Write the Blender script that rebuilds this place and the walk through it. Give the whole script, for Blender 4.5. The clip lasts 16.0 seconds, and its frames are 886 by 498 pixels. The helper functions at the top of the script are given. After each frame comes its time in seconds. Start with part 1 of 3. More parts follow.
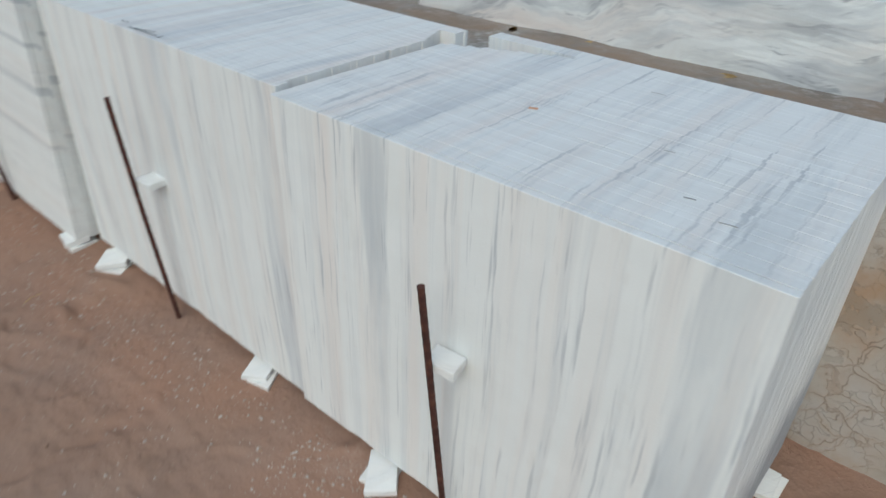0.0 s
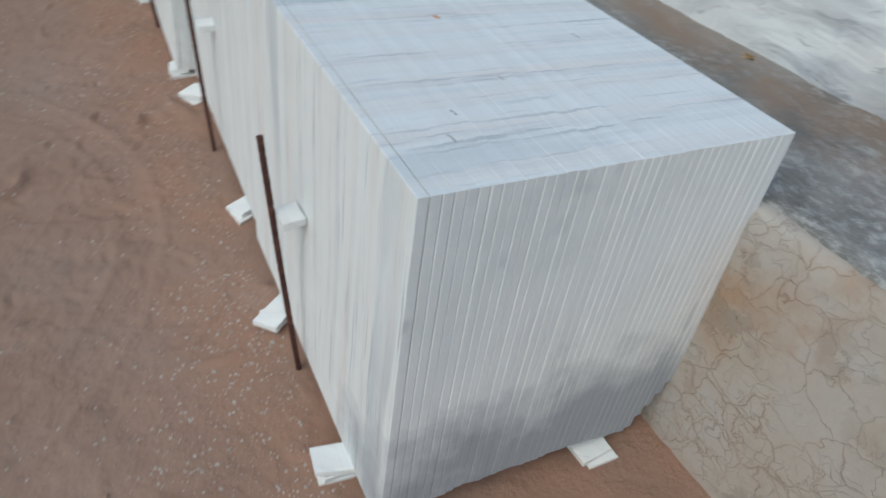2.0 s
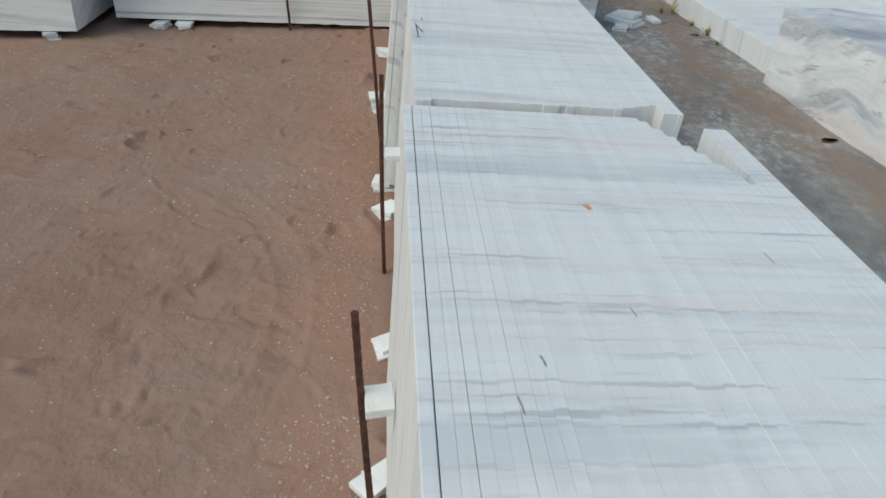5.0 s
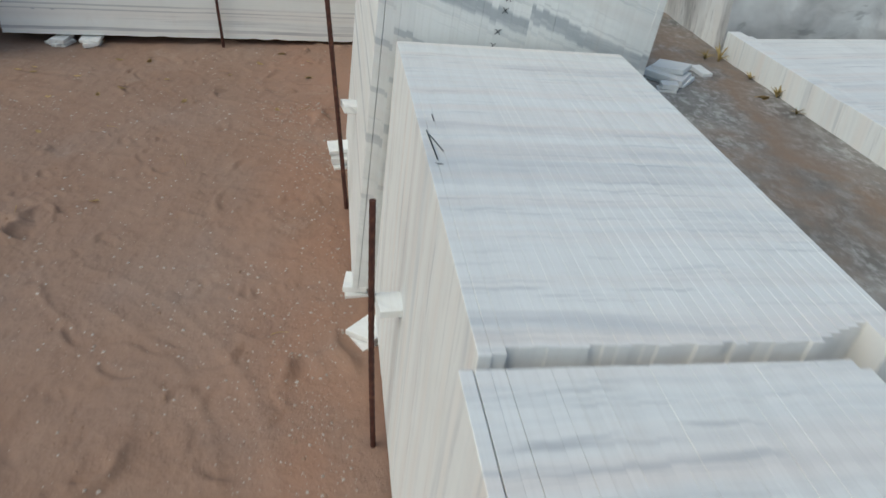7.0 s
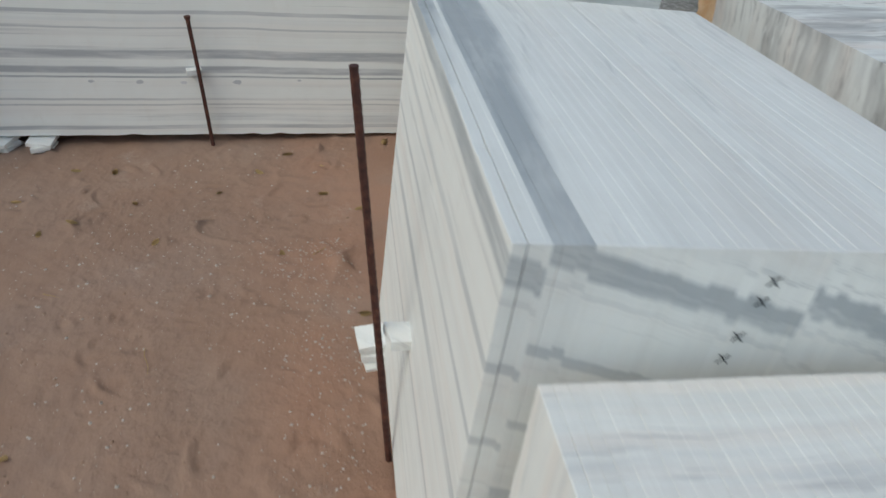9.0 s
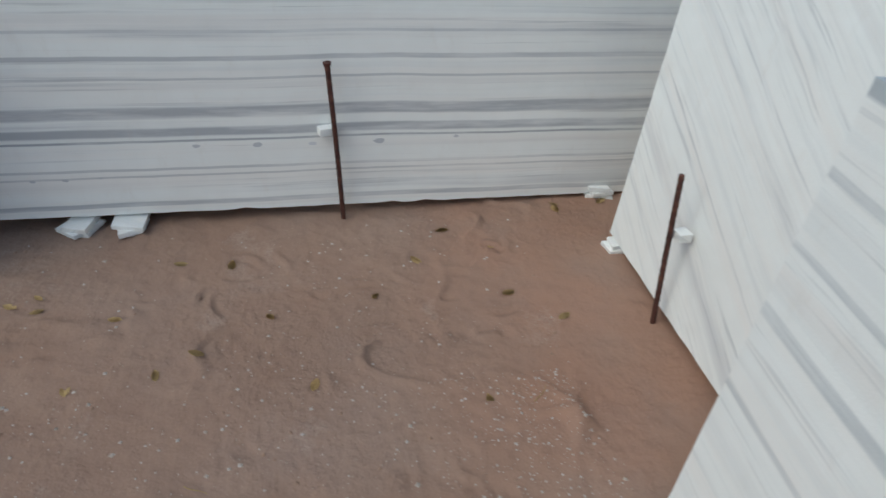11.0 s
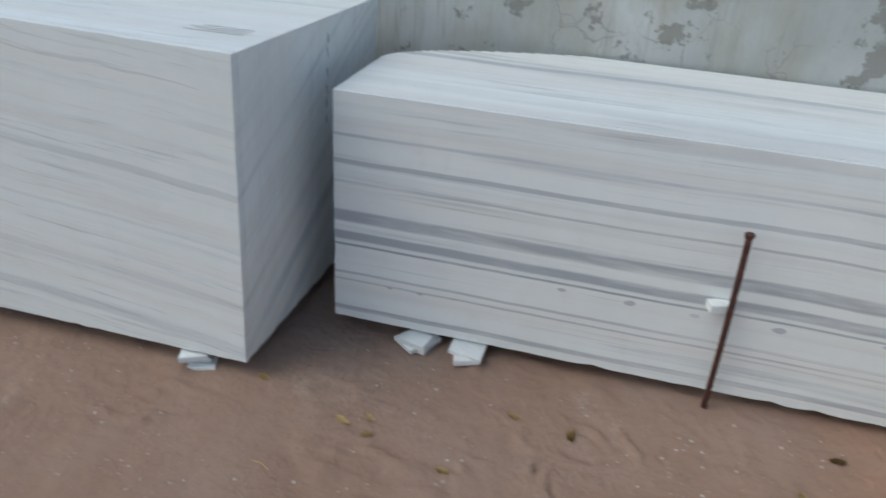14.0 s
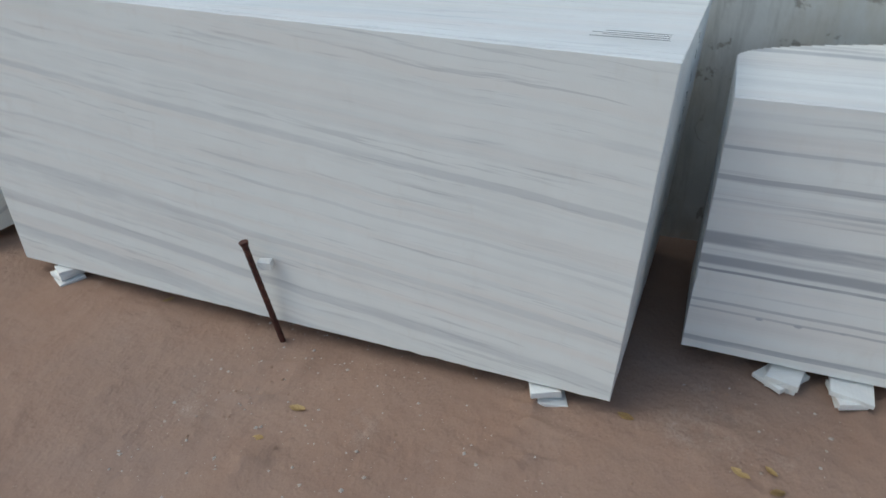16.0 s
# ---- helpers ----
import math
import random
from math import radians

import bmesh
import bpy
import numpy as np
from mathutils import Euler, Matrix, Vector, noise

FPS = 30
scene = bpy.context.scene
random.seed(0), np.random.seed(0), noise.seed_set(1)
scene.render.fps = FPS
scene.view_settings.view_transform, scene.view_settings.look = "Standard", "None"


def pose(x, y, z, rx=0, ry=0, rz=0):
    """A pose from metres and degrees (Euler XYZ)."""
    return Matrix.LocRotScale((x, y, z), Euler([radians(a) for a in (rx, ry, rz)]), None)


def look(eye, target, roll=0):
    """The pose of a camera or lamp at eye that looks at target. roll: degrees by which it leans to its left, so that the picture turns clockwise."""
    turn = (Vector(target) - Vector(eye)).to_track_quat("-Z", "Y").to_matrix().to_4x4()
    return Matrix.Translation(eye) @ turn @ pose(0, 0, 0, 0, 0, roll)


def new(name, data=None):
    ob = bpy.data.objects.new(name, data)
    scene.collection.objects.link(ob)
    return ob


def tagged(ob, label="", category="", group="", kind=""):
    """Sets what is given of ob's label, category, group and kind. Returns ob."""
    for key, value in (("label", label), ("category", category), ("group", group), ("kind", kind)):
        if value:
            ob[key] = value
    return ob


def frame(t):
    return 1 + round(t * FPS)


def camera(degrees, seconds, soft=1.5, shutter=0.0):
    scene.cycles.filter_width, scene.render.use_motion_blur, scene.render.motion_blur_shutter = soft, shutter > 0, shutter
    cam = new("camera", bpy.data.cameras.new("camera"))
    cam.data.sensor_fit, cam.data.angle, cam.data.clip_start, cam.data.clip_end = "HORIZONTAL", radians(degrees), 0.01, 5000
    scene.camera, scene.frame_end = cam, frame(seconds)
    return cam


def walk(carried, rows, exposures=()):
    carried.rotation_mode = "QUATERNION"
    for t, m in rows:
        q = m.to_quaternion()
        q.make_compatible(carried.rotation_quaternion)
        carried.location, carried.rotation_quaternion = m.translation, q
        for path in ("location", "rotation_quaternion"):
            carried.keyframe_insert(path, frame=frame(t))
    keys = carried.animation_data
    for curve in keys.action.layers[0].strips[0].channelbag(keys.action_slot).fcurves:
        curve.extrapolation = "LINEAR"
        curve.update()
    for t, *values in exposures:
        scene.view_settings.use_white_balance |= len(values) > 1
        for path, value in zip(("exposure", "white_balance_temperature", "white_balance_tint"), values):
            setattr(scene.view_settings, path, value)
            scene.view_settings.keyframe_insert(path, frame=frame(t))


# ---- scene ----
import collections

cam = camera(66.4, 16.0, shutter=0.4)
METRES, EYE, TILT, LEAN, TURN = 6.6, 1.5, 0.0, 0.0, 39.9
ROWS = [
    (0.0, 0.0, 0.0, 0.0, -0.42, -34.55, 0.61),
    (0.5, 0.0419, -0.0217, 0.0037, 10.81, -35.78, -0.47),
    (1.0, 0.0676, -0.0176, 0.0013, 11.25, -34.62, -2.84),
    (1.5, 0.0893, -0.0099, 0.0032, 9.92, -36.6, -3.5),
    (2.0, 0.1153, -0.0053, 0.0018, 23.26, -40.2, -4.02),
    (2.5, 0.1339, -0.0088, 0.0005, 29.25, -41.34, -3.52),
    (3.0, 0.141, -0.0121, 0.0001, 27.23, -39.84, -2.49),
    (3.5, 0.1269, -0.0111, 0.0007, 31.94, -39.92, -4.17),
    (4.0, 0.105, 0.0004, 0.0069, 32.34, -36.8, -5.0),
    (4.5, 0.1056, 0.0238, 0.0023, 32.68, -39.4, -3.14),
    (5.0, 0.1155, 0.0571, 0.0059, 45.06, -33.12, -1.86),
    (7.5, -0.0428, 0.1627, 0.0091, 38.42, -35.4, -3.54),
    (8.0, -0.0823, 0.1918, 0.0091, 37.29, -35.73, -3.47),
    (8.5, -0.1125, 0.2312, 0.0124, 40.3, -33.77, -2.64),
    (11.0, -0.3299, 0.2862, 0.0025, 40.2, -35.36, -1.52),
    (11.5, -0.3606, 0.2808, 0.0033, 45.71, -32.0, -3.57),
    (12.0, -0.3907, 0.2916, 0.0044, 54.56, -33.21, -0.1),
    (12.5, -0.406, 0.3028, 0.0025, 54.06, -35.44, 0.06),
    (13.0, -0.4115, 0.3041, 0.0036, 52.73, -34.9, 1.13),
    (13.5, -0.4156, 0.2971, 0.0046, 55.54, -33.73, -2.44),
    (14.0, -0.4259, 0.2768, 0.0044, 64.23, -28.85, -2.53),
    (14.5, -0.4433, 0.2453, 0.0042, 62.75, -28.97, 2.22),
    (15.0, -0.4571, 0.2213, 0.0012, 66.01, -29.27, 1.95),
    (15.5, -0.4892, 0.2027, -0.0005, 70.96, -28.96, 6.27),
]
PATH = [(t, pose(0, 0, EYE, TILT, LEAN, TURN) @ pose(METRES * x, METRES * y, METRES * z, 90 + pitch, roll, yaw)) for t, x, y, z, yaw, pitch, roll in ROWS]
PATH.append((16.0, look((-3.305, -1.293, 1.5), (-4.918, -1.95, 0.517), -1.7)))
walk(cam, PATH, [(0.0, -0.30, 5980, -1.0), (1.0, -0.30, 5940, -1.0), (2.0, -0.26, 5850, -1.0), (2.5, -0.12, 5800, -1.0), (3.0, -0.07, 5780, -1.0), (4.0, -0.21, 5950, -1.0), (5.0, -0.20, 6180, -1.0), (8.5, -0.31, 6280, -1.0), (11.0, -0.30, 5850, -1.0), (12.5, -0.16, 5820, -1.0), (16.0, -0.16, 5880, -1.0)])

# ---- light: pale evening sky, a veiled low sun in front of the long row ----
SUN_TURN, SUN_HEIGHT = 156.0, 50.0          # degrees from +y, clockwise; above the horizon
world = bpy.data.worlds.new("sky")
scene.world = world
world.use_nodes = True
wt = world.node_tree
sky = wt.nodes.new("ShaderNodeTexSky")
sky.sky_type = "NISHITA"
sky.sun_disc = False
sky.sun_elevation = radians(SUN_HEIGHT)
sky.sun_rotation = radians(SUN_TURN)
sky.air_density, sky.dust_density, sky.ozone_density = 1.0, 3.0, 0.4
wt.nodes["Background"].inputs["Strength"].default_value = 0.15
wt.links.new(sky.outputs[0], wt.nodes["Background"].inputs["Color"])
sun = new("sun", bpy.data.lights.new("sun", "SUN"))
sun.data.energy, sun.data.angle, sun.data.color = 0.85, radians(50), (1.0, 0.90, 0.80)
a, e = radians(SUN_TURN), radians(SUN_HEIGHT)
sun.matrix_world = look((0, 0, 8), Vector((0, 0, 8)) - Vector((math.sin(a) * math.cos(e), math.cos(a) * math.cos(e), math.sin(e))))


# ---- materials ----
class Nodes:
    """Short hand for building a node material."""

    def __init__(self, name):
        self.mat = bpy.data.materials.new(name)
        self.mat.use_nodes = True
        self.tree = self.mat.node_tree
        self.bsdf = self.tree.nodes["Principled BSDF"]
        self.coord = self.add("ShaderNodeTexCoord").outputs["Object"]
        self.info = self.add("ShaderNodeObjectInfo").outputs["Random"]

    def add(self, kind):
        return self.tree.nodes.new(kind)

    def link(self, a, b):
        self.tree.links.new(a, b)

    def put(self, socket, value):
        if isinstance(value, (int, float, tuple)):
            socket.default_value = value
        else:
            self.link(value, socket)

    def mapping(self, vec, rot=(0, 0, 0), scale=(1, 1, 1), loc=(0, 0, 0)):
        n = self.add("ShaderNodeMapping")
        self.link(vec, n.inputs["Vector"])
        n.inputs["Rotation"].default_value = [radians(r) for r in rot]
        n.inputs["Scale"].default_value = scale
        n.inputs["Location"].default_value = loc
        return n.outputs[0]

    def noise(self, vec, scale, detail=4.0, rough=0.55, distort=0.0):
        n = self.add("ShaderNodeTexNoise")
        self.link(vec, n.inputs["Vector"])
        n.inputs["Scale"].default_value = scale
        n.inputs["Detail"].default_value = detail
        n.inputs["Roughness"].default_value = rough
        n.inputs["Distortion"].default_value = distort
        return n.outputs["Fac"]

    def voronoi(self, vec, scale, feature="F1"):
        n = self.add("ShaderNodeTexVoronoi")
        n.feature = feature
        self.link(vec, n.inputs["Vector"])
        n.inputs["Scale"].default_value = scale
        return n.outputs["Distance"]

    def ramp(self, fac, stops):
        n = self.add("ShaderNodeValToRGB")
        while len(n.color_ramp.elements) < len(stops):
            n.color_ramp.elements.new(0.5)
        for el, (p, c) in zip(n.color_ramp.elements, stops):
            el.position = p
            el.color = (c, c, c, 1) if isinstance(c, (int, float)) else (*c, 1)
        self.link(fac, n.inputs["Fac"])
        return n.outputs["Color"]

    def math(self, op, a, b=0.0, clamp=False):
        n = self.add("ShaderNodeMath")
        n.operation, n.use_clamp = op, clamp
        self.put(n.inputs[0], a)
        self.put(n.inputs[1], b)
        return n.outputs[0]

    def mix(self, fac, a, b, mode="MIX"):
        n = self.add("ShaderNodeMix")
        n.data_type, n.blend_type = "RGBA", mode
        self.put(n.inputs[0], fac)
        self.put(n.inputs[6], (*a, 1) if isinstance(a, tuple) else a)
        self.put(n.inputs[7], (*b, 1) if isinstance(b, tuple) else b)
        return n.outputs[2]

    def vadd(self, a, b):
        n = self.add("ShaderNodeVectorMath")
        n.operation = "ADD"
        self.put(n.inputs[0], a)
        self.put(n.inputs[1], b)
        return n.outputs[0]

    def combine(self, x=0.0, y=0.0, z=0.0):
        n = self.add("ShaderNodeCombineXYZ")
        for s, v in zip(n.inputs, (x, y, z)):
            self.put(s, v)
        return n.outputs[0]

    def split(self, vec):
        n = self.add("ShaderNodeSeparateXYZ")
        self.link(vec, n.inputs[0])
        return n.outputs

    def finish(self, color, rough, height=None, strength=0.3, distance=0.01):
        self.put(self.bsdf.inputs["Base Color"], (*color, 1) if isinstance(color, tuple) else color)
        self.put(self.bsdf.inputs["Roughness"], rough)
        if height is not None:
            b = self.add("ShaderNodeBump")
            b.inputs["Strength"].default_value = strength
            b.inputs["Distance"].default_value = distance
            self.link(height, b.inputs["Height"])
            self.link(b.outputs[0], self.bsdf.inputs["Normal"])
        return self.mat


def marble(name, rot, fine=16.0, wide=4.0, grey=(0.42, 0.44, 0.47), amount=0.8, warm=0.3, step=0.004, drift=0.03, cloud=None, lo=0.55, seed=0.0, long=0.25, bands=(), faults=()):
    """Banded white marble. rot turns the block's axes so that the bands lie across the turned z axis; step: how far the
    bands jump from slab to slab; cloud: middle and radii of a grey patch in the stone; faults: depths past which
    the bands sit higher by some metres."""
    n = Nodes(name)
    # the bands wander slowly along their length
    wander = n.noise(n.mapping(n.coord, loc=(seed, seed * 2, 0)), 1.6, 4.5, 0.5)
    wander = n.math("MULTIPLY", n.math("SUBTRACT", wander, 0.5), drift * 4)
    v = n.mapping(n.coord, rot=rot)
    jump = n.math("MULTIPLY", n.math("SUBTRACT", n.info, 0.5), step * 2)
    for depth, up in faults:
        jump = n.math("SUBTRACT", jump, n.math("MULTIPLY", n.math("GREATER_THAN", n.split(n.coord)[1], depth), up))
    v = n.vadd(v, n.combine(0.0, 0.0, n.math("ADD", wander, jump)))
    v1 = n.mapping(v, scale=(long, long, wide), loc=(seed, 3.1, seed))
    v2 = n.mapping(v, scale=(long * 2, long * 2, fine), loc=(seed * 3, 0, 7.7))
    v3 = n.mapping(v, scale=(long * 7, long * 7, fine * 3.0), loc=(0, seed, 1.3))
    broad = n.ramp(n.noise(v1, 2.2, 5.0, 0.62), [(lo, 0.0), (lo + 0.05, 0.55), (lo + 0.16, 1.0)])
    thin = n.ramp(n.noise(v2, 2.0, 5.0, 0.65), [(0.50, 0.0), (0.58, 0.5), (0.70, 1.0)])
    hair = n.ramp(n.noise(v3, 2.0, 3.0, 0.65), [(0.58, 0.0), (0.66, 1.0)])
    breaks = n.ramp(n.noise(n.mapping(v, scale=(1.0, 1.0, 4.0)), 1.8, 4.0), [(0.36, 0.2), (0.58, 1.0)])
    mottle = n.ramp(n.noise(n.coord, 9.0, 5.0), [(0.3, (0.822, 0.84, 0.822)), (0.7, (0.855, 0.875, 0.86))])
    beige = n.ramp(n.noise(n.mapping(v, scale=(long, long, fine * 0.6), loc=(9, 1, seed)), 2.0, 4.0), [(0.46, 0.0), (0.7, 1.0)])
    col = n.mix(n.math("MULTIPLY", beige, warm), mottle, (0.80, 0.71, 0.65))
    col = n.mix(n.math("MULTIPLY", n.math("MULTIPLY", broad, breaks), amount), col, grey)
    col = n.mix(n.math("MULTIPLY", thin, amount * 0.36), col, grey)
    col = n.mix(n.math("MULTIPLY", n.math("MULTIPLY", hair, breaks), amount * 0.75), col, tuple(g * 0.75 for g in grey))
    if bands:
        height = n.math("ADD", n.split(v)[2], n.math("MULTIPLY", n.math("SUBTRACT", n.noise(v1, 3.0, 4.0), 0.5), 0.02))
        patchy = n.ramp(n.noise(n.mapping(v, scale=(0.9, 0.9, 9.0), loc=(seed, 2, 4)), 1.6, 5.0, 0.65), [(0.36, 0.3), (0.56, 1.0)])
        for at, half, much in bands:
            d = n.math("DIVIDE", n.math("ABSOLUTE", n.math("SUBTRACT", height, at)), half)
            col = n.mix(n.math("MULTIPLY", n.math("MULTIPLY", n.ramp(d, [(0.65, 1.0), (1.0, 0.0)]), patchy), much), col, grey)
    if cloud:
        (cx, cy, cz), (rx, ry, rz) = cloud
        w = n.mapping(n.vadd(n.coord, (-cx, -cy, -cz)), scale=(1 / rx, 1 / ry, 1 / rz))
        ln = n.add("ShaderNodeVectorMath")
        ln.operation = "LENGTH"
        n.link(w, ln.inputs[0])
        d = n.math("ADD", ln.outputs["Value"], n.math("MULTIPLY", n.noise(n.coord, 4.5, 6.0, 0.6), 1.5))
        col = n.mix(n.math("MULTIPLY", n.ramp(n.math("MULTIPLY", d, 0.5), [(0.66, 1.0), (0.96, 0.0)]), 0.85), col, (0.30, 0.33, 0.365))
    # each slab a touch lighter or darker, and a little dust and dirt in streaks
    tint = n.math("ADD", 0.965, n.math("MULTIPLY", n.info, 0.05))
    col = n.mix(1.0, col, n.combine(tint, tint, tint), "MULTIPLY")
    saw = n.ramp(n.noise(n.mapping(n.coord, scale=(0.3, 70, 1.0)), 2.0, 5.0, 0.7), [(0.46, 0.0), (0.72, 0.16)])
    col = n.mix(saw, col, (0.58, 0.56, 0.52))
    dirt = n.ramp(n.noise(n.mapping(n.coord, scale=(1, 1, 0.4)), 13.0, 6.0, 0.7), [(0.58, 0.0), (0.8, 0.2)])
    col = n.mix(dirt, col, (0.55, 0.47, 0.38))
    relief = n.math("ADD", n.noise(n.coord, 160.0, 3.0), n.math("MULTIPLY", n.noise(n.coord, 24.0, 3.0), 1.2))
    return n.finish(col, n.ramp(n.noise(n.coord, 20.0), [(0.3, 0.48), (0.7, 0.66)]), relief, 0.25, 0.002)


def sand():
    n = Nodes("red_sand")
    big = n.noise(n.coord, 0.9, 5.0, 0.6)
    mid = n.noise(n.coord, 6.0, 6.0, 0.65)
    fine = n.noise(n.coord, 120.0, 4.0, 0.7)
    col = n.ramp(big, [(0.3, (0.265, 0.158, 0.106)), (0.5, (0.297, 0.194, 0.142)), (0.72, (0.305, 0.226, 0.185))])
    col = n.mix(n.ramp(mid, [(0.35, 0.0), (0.7, 0.5)]), col, (0.35, 0.24, 0.176))
    col = n.mix(n.ramp(fine, [(0.3, 0.3), (0.55, 0.0)]), col, (0.24, 0.145, 0.1))
    # redder, fresher sand along the foot of the row
    band = n.math("MULTIPLY", n.ramp(n.math("ADD", n.split(n.coord)[1], n.math("MULTIPLY", n.noise(n.coord, 2.0, 5.0), 0.5)), [(0.5, 0.0), (0.85, 1.0)]), n.ramp(n.noise(n.coord, 3.0, 4.0), [(0.35, 0.2), (0.6, 0.8)]))
    col = n.mix(n.math("MULTIPLY", band, 0.65), col, (0.34, 0.18, 0.115))
    pale = n.math("MULTIPLY", n.ramp(n.noise(n.coord, 2.3, 7.0, 0.7), [(0.6, 0.0), (0.75, 0.55)]), n.ramp(fine, [(0.4, 0.2), (0.6, 1.0)]))
    col = n.mix(pale, col, (0.50, 0.42, 0.36))
    speck = n.ramp(n.voronoi(n.coord, 70.0), [(0.05, 0.8), (0.13, 0.0)])
    speck = n.math("MULTIPLY", speck, n.ramp(n.noise(n.coord, 5.0, 5.0), [(0.5, 0.0), (0.66, 1.0)]))
    col = n.mix(speck, col, (0.55, 0.48, 0.42))
    h = n.math("ADD", n.math("MULTIPLY", mid, 2.0), n.math("ADD", n.math("MULTIPLY", n.math("MULTIPLY", n.noise(n.coord, 26.0, 6.0, 0.7), n.ramp(n.noise(n.mapping(n.coord, loc=(2, 5, 0)), 1.7, 5.0, 0.65), [(0.45, 0.15), (0.62, 2.0)])), 1.2), n.math("MULTIPLY", fine, 0.3)))
    return n.finish(col, 0.95, h, 0.55, 0.012)


def plaster():
    n = Nodes("cracked_plaster")
    warp = n.vadd(n.coord, n.combine(n.math("MULTIPLY", n.noise(n.coord, 12.0, 5.0), 0.13), 0.0, n.math("MULTIPLY", n.noise(n.coord, 10.0, 5.0), 0.13)))
    flat = n.mapping(warp, scale=(1, 0.05, 1))
    wide = n.ramp(n.voronoi(flat, 11.0, "DISTANCE_TO_EDGE"), [(0.0, 0.8), (0.014, 0.0)])
    small = n.ramp(n.voronoi(n.mapping(flat, loc=(3, 0, 1)), 27.0, "DISTANCE_TO_EDGE"), [(0.0, 1.0), (0.035, 0.0)])
    wide = n.math("MULTIPLY", wide, n.ramp(n.noise(n.coord, 6.0, 4.0), [(0.36, 0.1), (0.52, 0.9)]))
    small = n.math("MULTIPLY", small, n.ramp(n.noise(n.mapping(n.coord, loc=(1, 7, 2)), 4.0, 4.0), [(0.47, 0.0), (0.60, 0.6)]))
    line = n.math("MAXIMUM", wide, small)
    halo = n.math("MULTIPLY", n.ramp(n.voronoi(flat, 11.0, "DISTANCE_TO_EDGE"), [(0.0, 0.3), (0.12, 0.0)]), n.ramp(n.noise(n.coord, 3.1, 5.0), [(0.42, 0.0), (0.6, 1.0)]))
    col = n.ramp(n.noise(n.coord, 4.0, 7.0, 0.65), [(0.3, (0.37, 0.31, 0.25)), (0.48, (0.44, 0.395, 0.34)), (0.7, (0.46, 0.44, 0.41))])
    col = n.mix(n.ramp(n.noise(n.coord, 2.4, 6.0, 0.65), [(0.52, 0.0), (0.70, 0.8)]), col, (0.37, 0.23, 0.13))
    col = n.mix(halo, col, (0.37, 0.245, 0.15))
    # coats of wash that have come away in small scales
    patch = n.ramp(n.noise(n.mapping(n.coord, loc=(4, 0, 2)), 2.6, 3.0), [(0.50, 0.0), (0.60, 1.0)])
    scale = n.ramp(n.noise(n.mapping(n.coord, loc=(1, 0, 5)), 22.0, 5.0, 0.6), [(0.50, 0.0), (0.53, 1.0)])
    bare = n.math("MULTIPLY", patch, scale)
    col = n.mix(n.math("MULTIPLY", bare, 0.65), col, (0.27, 0.235, 0.19))
    col = n.mix(n.math("MULTIPLY", line, 0.38), col, (0.26, 0.18, 0.115))
    col = n.mix(n.ramp(n.noise(n.coord, 55.0, 5.0, 0.7), [(0.58, 0.0), (0.8, 0.35)]), col, (0.32, 0.28, 0.24))
    h = n.math("SUBTRACT", n.math("ADD", n.noise(n.coord, 18.0, 6.0), n.math("MULTIPLY", bare, -0.4)), line)
    return n.finish(col, 0.9, h, 0.55, 0.008)


def concrete():
    n = Nodes("scuffed_concrete")
    mid = n.noise(n.coord, 3.4, 8.0, 0.7)
    streak = n.noise(n.mapping(n.coord, rot=(0, 0, 25), scale=(1, 1.8, 1)), 11.0, 10.0, 0.8)
    chalk = n.noise(n.mapping(n.coord, rot=(0, 0, 40), scale=(1, 1.4, 1), loc=(2, 4, 0)), 26.0, 8.0, 0.75)
    col = n.ramp(mid, [(0.32, (0.11, 0.108, 0.103)), (0.5, (0.215, 0.21, 0.197)), (0.68, (0.34, 0.325, 0.30))])
    col = n.mix(n.ramp(streak, [(0.50, 0.0), (0.64, 0.6)]), col, (0.42, 0.415, 0.40))
    chalky = n.math("MULTIPLY", n.ramp(chalk, [(0.49, 0.0), (0.60, 0.55)]), n.ramp(n.noise(n.coord, 2.2, 4.0), [(0.40, 0.05), (0.54, 1.0)]))
    col = n.mix(chalky, col, (0.62, 0.62, 0.61))
    # brown earth swept against the blocks
    strip = n.math("SUBTRACT", 1.0, n.math("MULTIPLY", n.math("ABSOLUTE", n.math("SUBTRACT", n.math("ADD", n.split(n.coord)[1], n.math("MULTIPLY", n.math("SUBTRACT", n.noise(n.coord, 2.5, 5.0), 0.5), 0.7)), 2.08)), 4.5), True)
    soil = n.math("MAXIMUM", n.math("MULTIPLY", strip, 0.9), n.ramp(n.noise(n.mapping(n.coord, loc=(3, 8, 0)), 1.5, 5.0, 0.6), [(0.50, 0.0), (0.64, 0.8)]))
    soil = n.math("MULTIPLY", soil, n.ramp(n.noise(n.coord, 5.0, 7.0, 0.7), [(0.36, 0.15), (0.56, 1.0)]))
    col = n.mix(soil, col, (0.27, 0.19, 0.135))
    h = n.math("ADD", streak, n.math("MULTIPLY", n.noise(n.coord, 60.0, 5.0, 0.7), 0.7))
    return n.finish(col, n.ramp(mid, [(0.3, 0.7), (0.7, 0.92)]), h, 0.6, 0.007)


